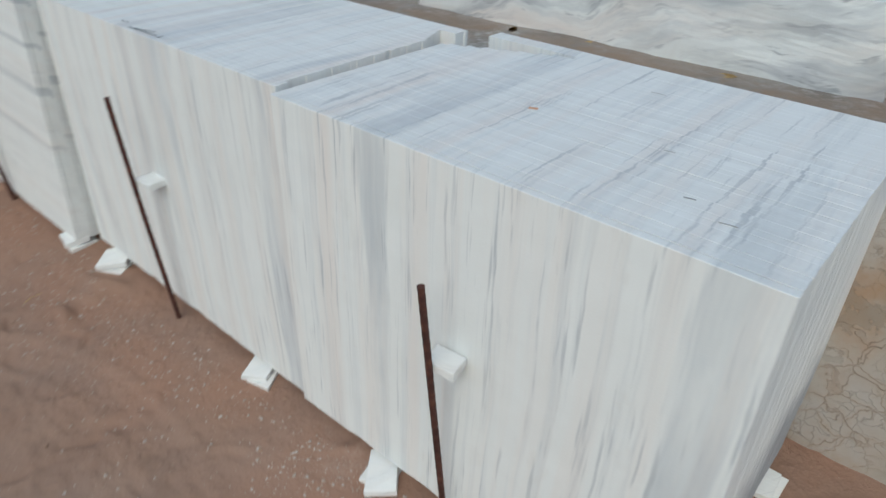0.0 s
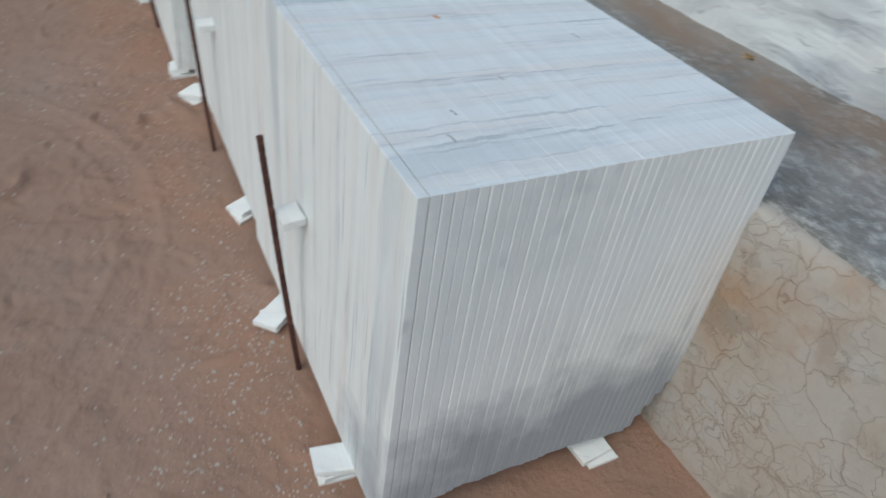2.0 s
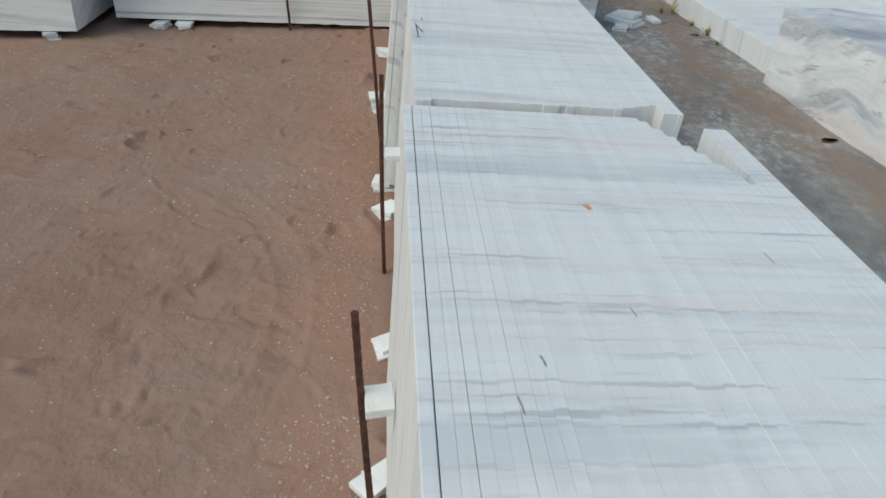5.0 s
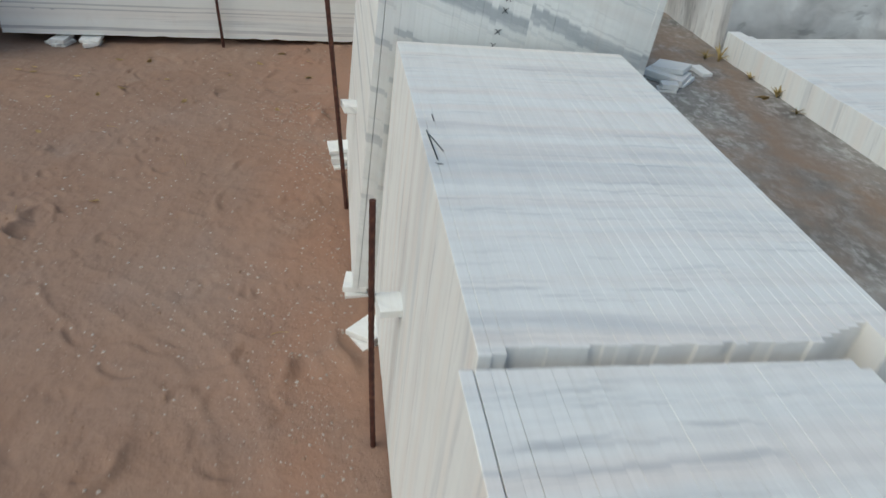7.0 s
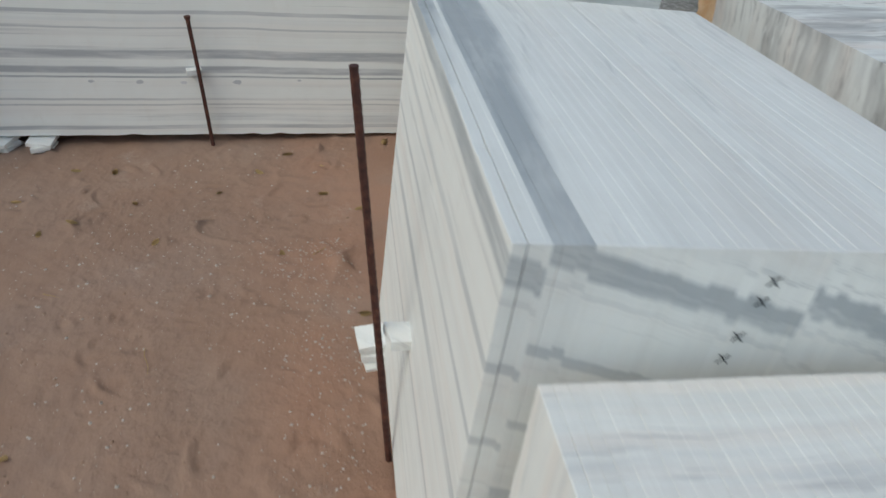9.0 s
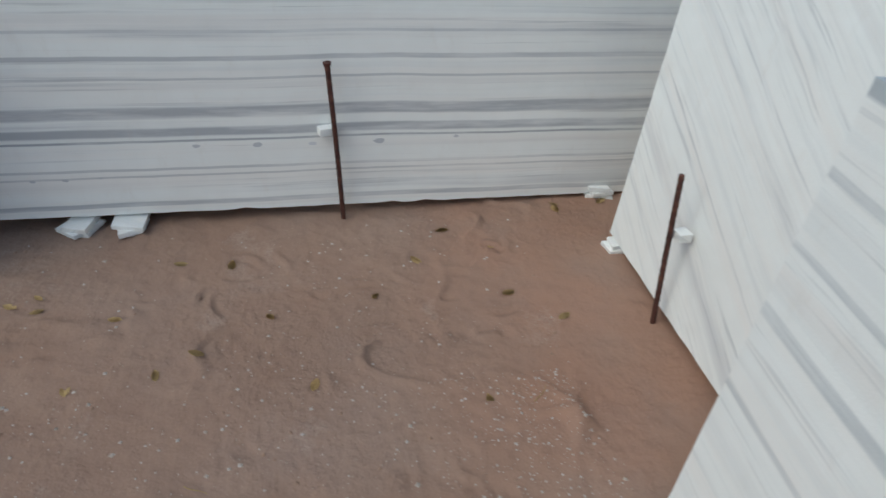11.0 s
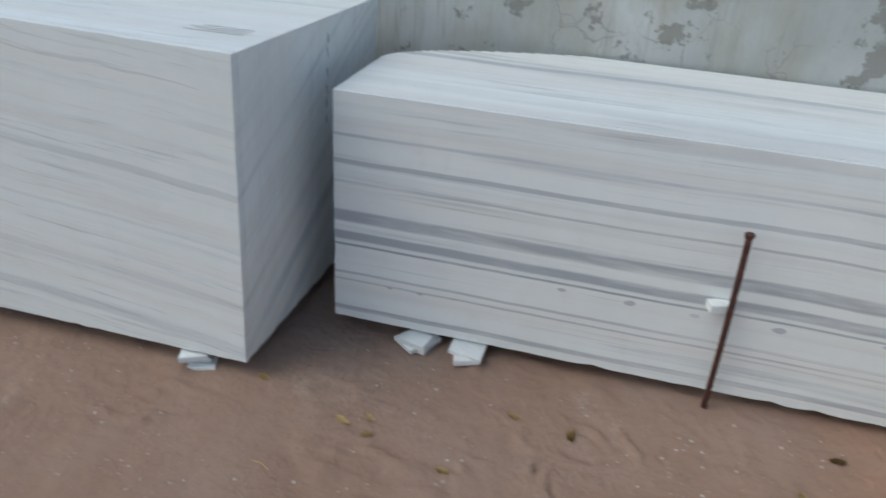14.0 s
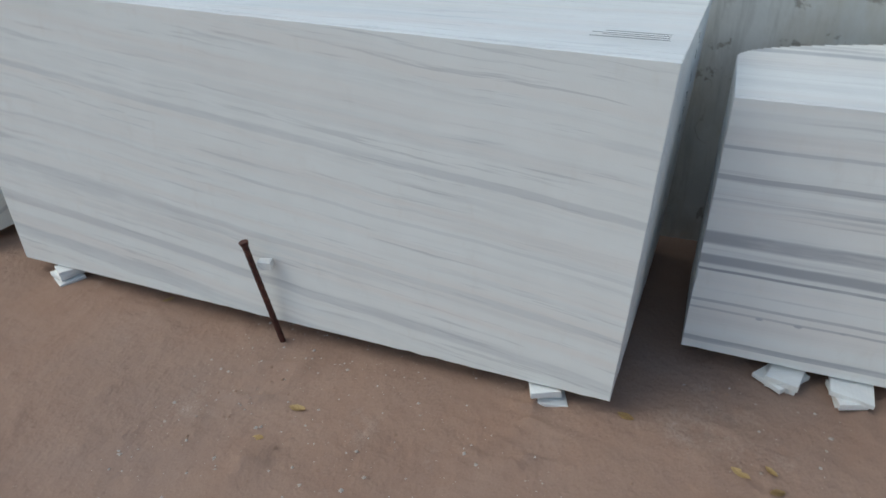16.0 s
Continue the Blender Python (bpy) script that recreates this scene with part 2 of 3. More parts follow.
def old_wall():
    n = Nodes("grey_lime_wash")
    warp = n.vadd(n.coord, n.combine(0.0, n.math("MULTIPLY", n.noise(n.coord, 6.0, 5.0), 0.2), n.math("MULTIPLY", n.noise(n.coord, 5.0, 5.0), 0.2)))
    flat = n.mapping(warp, scale=(0.05, 1, 0.7))
    flake = n.noise(n.coord, 4.5, 9.0, 0.66)
    col = n.ramp(n.noise(n.coord, 1.6, 6.0), [(0.35, (0.43, 0.44, 0.42)), (0.65, (0.60, 0.605, 0.58))])
    col = n.mix(n.ramp(n.noise(n.mapping(n.coord, scale=(1, 1, 0.45)), 2.6, 7.0, 0.65), [(0.48, 0.0), (0.66, 0.75)]), col, (0.40, 0.365, 0.29))
    rain = n.ramp(n.noise(n.mapping(n.coord, scale=(1, 5, 0.5)), 3.0, 6.0, 0.7), [(0.54, 0.0), (0.72, 0.6)])
    col = n.mix(rain, col, (0.30, 0.30, 0.28))
    crack = n.math("MULTIPLY", n.ramp(n.voronoi(flat, 5.0, "DISTANCE_TO_EDGE"), [(0.0, 1.0), (0.02, 0.0)]), n.ramp(n.noise(n.coord, 3.0, 4.0), [(0.46, 0.0), (0.58, 0.45)]))
    col = n.mix(crack, col, (0.22, 0.19, 0.16))
    off = n.ramp(flake, [(0.575, 0.0), (0.60, 0.75)])
    col = n.mix(off, col, (0.25, 0.23, 0.20))
    h = n.math("SUBTRACT", n.noise(n.coord, 30.0, 5.0), n.math("ADD", off, crack))
    return n.finish(col, 0.92, h, 0.5, 0.006)


def rust():
    n = Nodes("rusty_iron")
    col = n.ramp(n.noise(n.coord, 45.0, 6.0, 0.7), [(0.35, (0.045, 0.018, 0.014)), (0.55, (0.09, 0.034, 0.025)), (0.75, (0.19, 0.08, 0.045))])
    n.bsdf.inputs["Metallic"].default_value = 0.25
    return n.finish(col, 0.7, n.noise(n.coord, 180.0, 4.0), 0.5, 0.002)


def plain(name, c1, c2, scale, rough):
    n = Nodes(name)
    col = n.ramp(n.noise(n.coord, scale, 5.0, 0.6), [(0.3, c1), (0.7, c2)])
    tint = n.math("ADD", 0.75, n.math("MULTIPLY", n.info, 0.45))
    return n.finish(n.mix(1.0, col, n.combine(tint, tint, tint), "MULTIPLY"), rough, n.noise(n.coord, scale * 4), 0.3, 0.003)


SAND, PLASTER, CONCRETE, OLD_WALL, RUST = sand(), plaster(), concrete(), old_wall(), rust()
MARBLE_A = marble("marble_upright_bands", (0, -90, 0), 12, 2.6, (0.42, 0.47, 0.51), 0.66, 0.45, 0.0025, 0.011, ((-0.08, 0.50, 0.08), (0.4, 0.60, 0.30)), 0.56, 1.7, 0.2)
MARBLE_B = marble("marble_fine_bands", (0, -86, 0), 14, 3.2, (0.44, 0.48, 0.52), 0.6, 0.45, 0.0025, 0.014, None, 0.55, 4.2, 0.2)
MARBLE_C = marble("marble_steep_veins", (17, -1.2, 0), 9, 2.4, (0.36, 0.40, 0.43), 0.36, 0.3, 0.006, 0.006, None, 0.60, 6.4, 0.12, [(0.963 + d, w, m) for d, w, m in ((0.005, 0.026, 0.85), (-0.04, 0.006, 0.35), (-0.15, 0.012, 0.5), (-0.29, 0.010, 0.5), (-0.44, 0.018, 0.55), (-0.64, 0.01, 0.5))], [(0.052, 0.05), (0.44, 0.045)])
MARBLE_D = marble("marble_level_bands", (-13, 0, 0), 9, 3.0, (0.33, 0.355, 0.39), 0.42, 0.35, 0.001, 0.006, None, 0.57, 2.9, 0.05, [(0.974 * z, w, m) for z, w, m in ((0.625, 0.010, 0.6), (0.425, 0.026, 0.8), (0.348, 0.020, 0.8), (0.312, 0.005, 0.9), (0.20, 0.006, 0.5), (0.17, 0.005, 0.5), (0.052, 0.011, 0.65), (0.72, 0.006, 0.5), (0.555, 0.005, 0.5))])
MARBLE_E = marble("marble_slanting_bands", (-28, -5.5, 0), 13, 3.0, (0.42, 0.445, 0.47), 0.42, 0.35, 0.001, 0.012, None, 0.58, 8.3, 0.16, [(0.41, 0.013, 0.35), (0.24, 0.006, 0.2), (0.06, 0.014, 0.25), (-0.10, 0.02, 0.4), (-0.24, 0.03, 0.4)])
MARBLE_K = marble("marble_sloping_bands", (5, -27, 0), 10, 2.6, (0.46, 0.49, 0.52), 0.65, 0.25, 0.003, 0.016, None, 0.55, 5.5, 0.12)
MARBLE_N = marble("marble_wavy_veins", (20, 12, 0), 6, 3.0, (0.28, 0.30, 0.34), 0.85, 0.9, 0.0, 0.09, None, 0.50, 3.3, 0.5)
MARBLE_G = marble("marble_stained_grey", (0, -80, 0), 8, 3.0, (0.30, 0.30, 0.30), 0.9, 0.5, 0.004, 0.05, None, 0.50, 9.1, 0.5)
MARBLE_DARK = marble("marble_dark_clouds", (38, 0, 30), 5, 2.0, (0.22, 0.25, 0.29), 0.95, 0.2, 0.0, 0.08, None, 0.45, 12.5, 0.6)
CHIP = marble("marble_offcut", (30, 25, 0), 12, 4.0, (0.5, 0.52, 0.54), 0.5, 0.3, 0.02, 0.05, None, 0.56, 11.0)
PEN = plain("black_marker", (0.02, 0.025, 0.03), (0.05, 0.055, 0.06), 60.0, 0.7)
LEAF = plain("dry_leaf", (0.34, 0.21, 0.08), (0.56, 0.42, 0.19), 40.0, 0.8)
OCHRE = plain("ochre_stone", (0.42, 0.25, 0.12), (0.60, 0.45, 0.30), 12.0, 0.9)


# ---- building helpers ----
def mesh_of(bm, name, material, smooth=False):
    bmesh.ops.recalc_face_normals(bm, faces=bm.faces)
    me = bpy.data.meshes.new(name)
    bm.to_mesh(me)
    bm.free()
    me.materials.append(material)
    if smooth:
        for p in me.polygons:
            p.use_smooth = True
    return me


def part(name, bm, material, parent=None, label="", smooth=False):
    ob = new(name, mesh_of(bm, name, material, smooth))
    ob.parent = parent
    return tagged(ob, label)


def box_bm(x0, x1, y0, y1, z0, z1, bevel=0.0):
    bm = bmesh.new()
    bmesh.ops.create_cube(bm, size=1.0)
    for v in bm.verts:
        v.co = Vector((x0 if v.co.x < 0 else x1, y0 if v.co.y < 0 else y1, z0 if v.co.z < 0 else z1))
    if bevel:
        bmesh.ops.bevel(bm, geom=list(bm.edges), offset=bevel, segments=2, affect="EDGES")
    return bm


def outline(corners, step, jitter, rng):
    """Points along a closed outline, shaken a little so that the edges look sawn and chipped."""
    pts = []
    for i, (a, b) in enumerate(zip(corners, corners[1:] + corners[:1])):
        a, b = Vector(a), Vector(b)
        n = max(1, int((b - a).length / step))
        side = Vector((-(b - a).y, (b - a).x)).normalized()
        j = jitter[i] if isinstance(jitter, (list, tuple)) else jitter
        for k in range(n):
            off = rng.gauss(0, j) if k else 0.0
            if k and rng.random() < 0.06:
                off += abs(rng.gauss(0, j * 4))
            pts.append(a.lerp(b, k / n) + side * max(-j * 2, off))
    return pts


def prism_bm(pts, y0, y1, c, groove=0.0):
    """An upright slab: the outline pts in x and z, from y0 to y1, with a small chamfer c, wider by groove at its +x end."""
    bm = bmesh.new()
    n = len(pts)
    inner = []
    far = max(p.x for p in pts) - 0.004
    for i, p in enumerate(pts):
        d = (pts[(i + 1) % n] - pts[i - 1])
        inner.append(p + Vector((-d.y, d.x)).normalized() * c - Vector((groove if p.x > far else 0.0, 0)))
    wide = [groove if p.x > far else 0.0 for p in pts]
    rings = [[bm.verts.new((p.x, y0, p.y)) for p in inner]]
    rings.append([bm.verts.new((p.x, y0 + c + w, p.y)) for p, w in zip(pts, wide)])
    rings.append([bm.verts.new((p.x, y1 - c - w, p.y)) for p, w in zip(pts, wide)])
    rings.append([bm.verts.new((p.x, y1, p.y)) for p in inner])
    for r, s in zip(rings, rings[1:]):
        for i in range(n):
            bm.faces.new((r[i], r[(i + 1) % n], s[(i + 1) % n], s[i]))
    bm.faces.new(rings[0][::-1])
    bm.faces.new(rings[3])
    return bm


def slab_stack(name, label, place, x0, x1, height, depth, material, thick=0.02, left=None, right=None, top=None, foot=None, rise=0.0, lean_right=0.0, group="", seed=1, gaps=(0.0014, 0.0, 0.0006), ends=0.0006, chamfer=0.0002, groove=0.0):
    """A marble block sawn into upright slabs that still stand together. x0, x1: its ends; left, right, top, foot: how far
    each slab's end, top and foot is drawn in, by its depth; rise: how much higher the x0 end is."""
    rng = random.Random(seed)
    stack = tagged(new(name), label, "marble block", group)
    stack.matrix_basis = place
    bpy.context.view_layer.update()
    y, i = 0.0, 0
    while y < depth - 0.004:
        t = min(thick * rng.uniform(0.94, 1.06), depth - y)
        a = x0 + (left(y) if left else 0.0) + rng.uniform(-0.0003, 0.0003)
        b = x1 - (right(y) if right else 0.0) + rng.uniform(-ends, ends)
        h = height - (top(y) if top else 0.0) + rng.uniform(-0.0004, 0.0004)
        f = foot(y) if foot else 0.0
        f += rng.uniform(0, 0.006)
        jit = (0.0035 if i else 0.001, 0.0001 if i else 0.0004, 0.0001 if i else 0.0004, 0.0001 if i else 0.0004)
        pts = outline([(a, f), (b, f), (b + lean_right, h), (a, h + rise)], 0.045, jit, rng)
        part("slab", prism_bm(pts, y, y + t, chamfer if i else 0.0012, groove if i else 0.0), material, stack)
        y += t + (gaps[i] if i < len(gaps) else rng.choice((0.0001, 0.0001, 0.0002, 0.0003, 0.0006)))
        i += 1
    return stack


def lift(bm, m):
    bm.transform(m)
    return bm


def chip_bm(length, width, thick, rng, corners=6):
    pts = []
    for k in range(corners):
        ang = 2 * math.pi * k / corners + (math.pi / 4 + rng.uniform(-0.06, 0.06) if corners == 4 else rng.uniform(-0.25, 0.25))
        r = 1 / max(abs(math.cos(ang)), abs(math.sin(ang)))
        r = r * rng.uniform(0.8, 1.0) if corners == 4 else min(r, 1.25) * rng.uniform(0.8, 1.0)
        pts.append(Vector((math.cos(ang) * r * length / 2, math.sin(ang) * r * width / 2)))
    bm = prism_bm(pts, 0, thick, 0.002)
    for v in bm.verts:
        v.co = Vector((v.co.x, v.co.z, v.co.y))
    return bm


def shim(x, y, layers, length, width, turn, seed, z=0.0, label="broken white marble offcuts wedged under a block", corners=4):
    rng = random.Random(seed)
    pile = tagged(new("marble_shim"), label, "marble offcut", "marble shims under the blocks")
    pile.matrix_world = pose(x, y, z, 0, 0, turn)
    h = -0.008
    for k in range(layers):
        th = rng.uniform(0.017, 0.023)
        bm = lift(chip_bm(length * rng.uniform(0.75, 1.0), width * rng.uniform(0.7, 1.0), th, rng, corners), pose(rng.uniform(-0.012, 0.012), rng.uniform(-0.012, 0.012), h, rng.uniform(-5, 5), rng.uniform(-5, 5), rng.uniform(-15, 15)))
        part("offcut", bm, CHIP, pile)
        h += th + 0.0005
    return pile


def rod(foot, top, radius, head=False, label="rusty iron rod driven into the sand before a marble block"):
    foot, top = Vector(foot), Vector(top)
    ob = tagged(new("iron_rod"), label, "iron rod", "iron rods holding the slabs")
    way = top - foot
    ob.matrix_world = Matrix.Translation(foot) @ way.to_track_quat("Z", "Y").to_matrix().to_4x4()
    bm = bmesh.new()
    n, seg, z0, z1 = 10, int(way.length / 0.012), -0.12, way.length
    rings = []
    for k in range(seg + 1):
        z = z0 + (z1 - z0) * k / seg
        bend = 0.004 * math.sin(z * 4.0)
        r = radius * (1.0 + (0.09 if k % 2 else -0.03))
        rings.append([bm.verts.new((bend + r * math.cos(2 * math.pi * i / n), r * math.sin(2 * math.pi * i / n), z)) for i in range(n)])
    for p, q in zip(rings, rings[1:]):
        for i in range(n):
            bm.faces.new((p[i], p[(i + 1) % n], q[(i + 1) % n], q[i]))
    bm.faces.new(rings[-1])
    bm.faces.new(rings[0][::-1])
    part("shaft", bm, RUST, ob)
    if head:
        bm = bmesh.new()
        bmesh.ops.create_cone(bm, cap_ends=True, segments=12, radius1=radius * 1.35, radius2=radius * 1.7, depth=0.016, matrix=pose(0.004 * math.sin(z1 * 4.0), 0, z1 + 0.006))
        bmesh.ops.bevel(bm, geom=list(bm.edges), offset=0.002, segments=1, affect="EDGES")
        part("head", bm, RUST, ob, "hammered flat rod head")
    return ob


def stroke_bm(pts, width, normal):
    """A thin pen stroke along pts on a face with that normal."""
    bm = bmesh.new()
    normal = Vector(normal)
    prev = None
    for i, p in enumerate(pts):
        p = Vector(p)
        d = (Vector(pts[min(i + 1, len(pts) - 1)]) - Vector(pts[max(i - 1, 0)])).normalized()
        s = d.cross(normal).normalized() * width / 2
        cur = [bm.verts.new(p + s + normal * h) for h in (0.0, 0.0008)] + [bm.verts.new(p - s + normal * h) for h in (0.0008, 0.0)]
        if prev:
            for k in range(4):
                bm.faces.new((prev[k], prev[(k + 1) % 4], cur[(k + 1) % 4], cur[k]))
        else:
            bm.faces.new(cur)
        prev = cur
    bm.faces.new(prev[::-1])
    return bm


def rough_block(name, label, place, size, material, amp=0.012, seed=1, squeeze=None):
    """A solid quarry block with uneven split faces; its origin is the middle of its foot."""
    bm = bmesh.new()
    bmesh.ops.create_cube(bm, size=1.0)
    bmesh.ops.subdivide_edges(bm, edges=list(bm.edges), cuts=15, use_grid_fill=True)
    for v in bm.verts:
        p = Vector((v.co.x * size[0], v.co.y * size[1], (v.co.z + 0.5) * size[2]))
        d = noise.noise_vector(p * 5 + Vector((seed * 7.3, 0, 0))) * amp + noise.noise_vector(p * 17 + Vector((0, seed * 3.1, 0))) * amp * 0.4
        d.z *= 0.35 if v.co.z > -0.49 else 0.0
        v.co = p + d
        if squeeze:
            squeeze(v.co)
    ob = new(name, mesh_of(bm, name, material))
    ob.matrix_world = place
    return tagged(ob, label, "marble block", "blocks on the platform")


# ---- ground: one sheet of trodden sand ----
def axis(lo, hi, step):
    far = [0.2, 0.6, 1.5, 4, 10, 25, 60, 150, 400]
    mid = list(np.arange(lo, hi + step / 2, step))
    return [lo - f for f in far[::-1]] + mid + [hi + f for f in far]


track_rng = random.Random(29)
PRINTS = [(-0.35, 0.12, 20), (-0.62, 0.30, 200), (-1.15, 0.05, 70), (-1.4, 0.42, 60), (-0.2, -0.2, 40), (-3.5, -0.6, 120), (-4.0, -1.3, 150), (-0.95, 0.45, 65)]
PRINTS += [(track_rng.uniform(-4.6, 0.2), track_rng.uniform(-0.5, 0.55), track_rng.gauss(75, 30)) for k in range(34)]


# short curved scuffs left by shoes, kept in cells of 0.2 m
SCUFFS = collections.defaultdict(list)
for k in range(260):
    sx, sy = track_rng.uniform(-5.0, 0.4), track_rng.uniform(-1.3, 0.62)
    if noise.noise(Vector((sx * 1.1, sy * 1.1, 4.0))) < -0.12:
        continue
    scuff = (sx, sy, track_rng.uniform(0.035, 0.11), track_rng.uniform(-math.pi, math.pi), track_rng.uniform(0.35, 0.8), track_rng.uniform(0.006, 0.013))
    for i in range(-1, 2):
        for j in range(-1, 2):
            SCUFFS[(math.floor(sx / 0.2) + i, math.floor(sy / 0.2) + j)].append(scuff)


def ground_height(x, y):
    p = Vector((x, y, 0))
    h = 0.010 * noise.noise(p * 1.7) + 0.006 * noise.noise(p * 5.3) + 0.0035 * noise.noise(p * 14.0) + 0.002 * noise.noise(p * 31.0)
    h += 0.004 * max(0.0, noise.noise(p * 8.0 + Vector((5, 5, 0))))
    # short curved ridges pushed up by feet
    warp = p + noise.noise_vector(p * 3.0) * 0.12
    r = abs(noise.noise(warp * 4.6 + Vector((1.7, 0, 0))))
    mask = max(0.0, noise.noise(p * 2.6 + Vector((0, 8, 0))) + 0.05) * max(0.0, noise.noise(p * 6.5 + Vector((3, 1, 0))) + 0.25)
    h += 0.10 * mask * max(0.0, 1 - r / 0.09)
    rough = max(0.0, noise.noise(p * 1.4 + Vector((9, 2, 0))) + 0.12)
    h += 0.7 * rough * (0.024 * abs(noise.noise(p * 12.0)) + 0.016 * abs(noise.noise(p * 29.0 + Vector((0, 4, 0)))) - 0.005)
    # shoe prints: a row of short treads
    for px, py, turn in PRINTS:
        dx, dy = x - px, y - py
        if dx * dx + dy * dy < 0.03:
            c, s = math.cos(radians(turn)), math.sin(radians(turn))
            u, w = dx * c + dy * s, -dx * s + dy * c
            if abs(u) < 0.14 and abs(w) < 0.05:
                h += (0.005 * math.sin(u * 90 + 9 * noise.noise(p * 9)) - 0.006) * (1 - abs(w) / 0.05)
    for sx, sy, radius, turn, span, deep in SCUFFS.get((math.floor(x / 0.2), math.floor(y / 0.2)), ()):
        d = math.hypot(x - sx, y - sy) - radius
        if abs(d) < 0.04:
            off = abs((math.atan2(y - sy, x - sx) - turn + math.pi) % (2 * math.pi) - math.pi) / span
            if off < 1:
                h += deep * (1 - off * off) * (0.9 * math.exp(-((d - 0.015) / 0.010) ** 2) - math.exp(-((d + 0.004) / 0.010) ** 2))
    # a tyre track that curves past the row, with pushed-up rims
    d = math.hypot(x + 1.6, y + 0.8) - 1.26
    if abs(d) < 0.12 and y > -0.35:
        fade = min(1.0, (y + 0.35) / 0.4) * (0.6 + 0.4 * noise.noise(p * 3))
        h = h * (1 - 0.5 * fade * max(0.0, 1 - (d / 0.07) ** 2)) + fade * (0.006 * math.exp(-((abs(d) - 0.075) / 0.016) ** 2) - 0.007 * max(0.0, 1 - (d / 0.065) ** 4))
    return h


xs = axis(-5.4, 0.9, 0.0135)
ys = axis(-3.6, 1.7, 0.03)
ys = sorted([y for y in ys if not -0.65 < y < 0.85] + list(np.arange(-0.65, 0.851, 0.0125)))
verts = []
for yy in ys:
    for xx in xs:
        near = -5.7 < xx < 1.0 and -3.7 < yy < 1.8
        verts.append((xx, yy, ground_height(xx, yy) if near else 0.0))
nx = len(xs)
faces = [(j * nx + i, j * nx + i + 1, (j + 1) * nx + i + 1, (j + 1) * nx + i) for j in range(len(ys) - 1) for i in range(nx - 1)]
me = bpy.data.meshes.new("ground")
me.from_pydata(verts, [], faces)
me.materials.append(SAND)
for p in me.polygons:
    p.use_smooth = True
ground = tagged(new("ground", me), "trodden reddish-brown sand with footprints and gravel", "ground", kind="structure")

# ---- raised platform behind the row, and the yard wall ----
PLAT = 0.735


def platform_wall_bm():
    """A plastered wall that leans back a little, its rim crumbled."""
    bm = bmesh.new()
    wx = list(np.arange(-6.2, 1.61, 0.03)) + [3.0, 6.0, 16.0]
    rows = []
    for z, y in ((-0.3, 1.545), (0.0, 1.552), (0.1, 1.555), (0.25, 1.560), (0.4, 1.565), (0.55, 1.570), (0.68, 1.574), (PLAT - 0.018, 1.577), (PLAT - 0.002, 1.590), (PLAT, 1.625), (PLAT - 0.02, 1.66), (-0.3, 1.78)):
        row = []
        for x in wx:
            p = Vector((x, z, 0))
            wave = 0.004 * noise.noise(p * 4) + 0.0015 * noise.noise(p * 15)
            chip = 0.010 * max(0.0, noise.noise(Vector((x * 9, 2, 0)))) + 0.004 * noise.noise(Vector((x * 31, 5, z * 20))) if z > 0.7 else 0.0
            row.append(bm.verts.new((x, y + wave + chip, z - chip * 0.8)))
        rows.append(row)
    for a, b in zip(rows, rows[1:]):
        for i in range(len(wx) - 1):
            bm.faces.new((a[i], a[i + 1], b[i + 1], b[i]))
    for end in (0, -1):
        bm.faces.new([row[end] for row in rows])
    return bm


tagged(part("wall_platform", platform_wall_bm(), PLASTER, smooth=True), "cracked cream plaster wall of the raised platform", "wall", kind="structure")


def platform_bm():
    bm = bmesh.new()
    px = axis(-6.18, 1.6, 0.05)
    px = [x for x in px if -6.2 <= x <= 16] + [16.0]
    py = [1.612 + 0.05 * k for k in range(44)] + [4.2, 5.5, 8, 12, 20]
    grid = []
    for j, y in enumerate(py):
        row = []
        for i, x in enumerate(px):
            p = Vector((x, y, 0))
            h = 0.006 * noise.noise(p * 3) + 0.004 * noise.noise(p * 11)
            yy = y + (0.012 * noise.noise(p * 6) + 0.008 * noise.noise(p * 23) if j == 0 else 0)
            row.append(bm.verts.new((x, yy, PLAT + 0.004 + h * (0.4 if j == 0 else 1.0) + 0.002)))
        grid.append(row)
    for a, b in zip(grid, grid[1:]):
        for i in range(len(a) - 1):
            bm.faces.new((a[i], a[i + 1], b[i + 1], b[i]))
    low = [bm.verts.new((v.co.x, v.co.y + 0.004, PLAT - 0.034)) for v in grid[0]]
    for i in range(len(low) - 1):
        bm.faces.new((low[i], low[i + 1], grid[0][i + 1], grid[0][i]))
    back = bm.verts.new((px[0], 20, PLAT - 0.034)), bm.verts.new((px[-1], 20, PLAT - 0.034))
    bm.faces.new((low[0], back[0], back[1], low[-1]))
    return bm


tagged(part("pavement", platform_bm(), CONCRETE, smooth=True), "scuffed grey concrete platform with patches of brown earth", "platform", kind="structure")
tagged(part("wall_west", box_bm(-6.42, -6.205, -16, 20, -0.3, 1.7, 0.008), OLD_WALL), "grey lime-washed yard wall with flaking patches", "wall", kind="structure")


# ---- the row of sawn blocks along the platform ----
def a_left(y):
    if y > 0.72:
        return 0.05 + 0.008 * math.sin(y * 300)
    return 0.0 if y < 0.57 else 0.01 + 0.34 * (y - 0.57) / 0.15 + 0.006 * math.sin(y * 170)


def a_foot(y):
    if y < 0.03:
        return 0.0
    ragged = 0.014 * noise.noise(Vector((y * 11, 0.3, 0)))
    if y < 0.68:
        return 0.02 + 0.032 * min(1.0, (0.68 - y) / 0.25) + ragged
    return 0.02 + 0.19 * (y - 0.68) / 0.10 + ragged


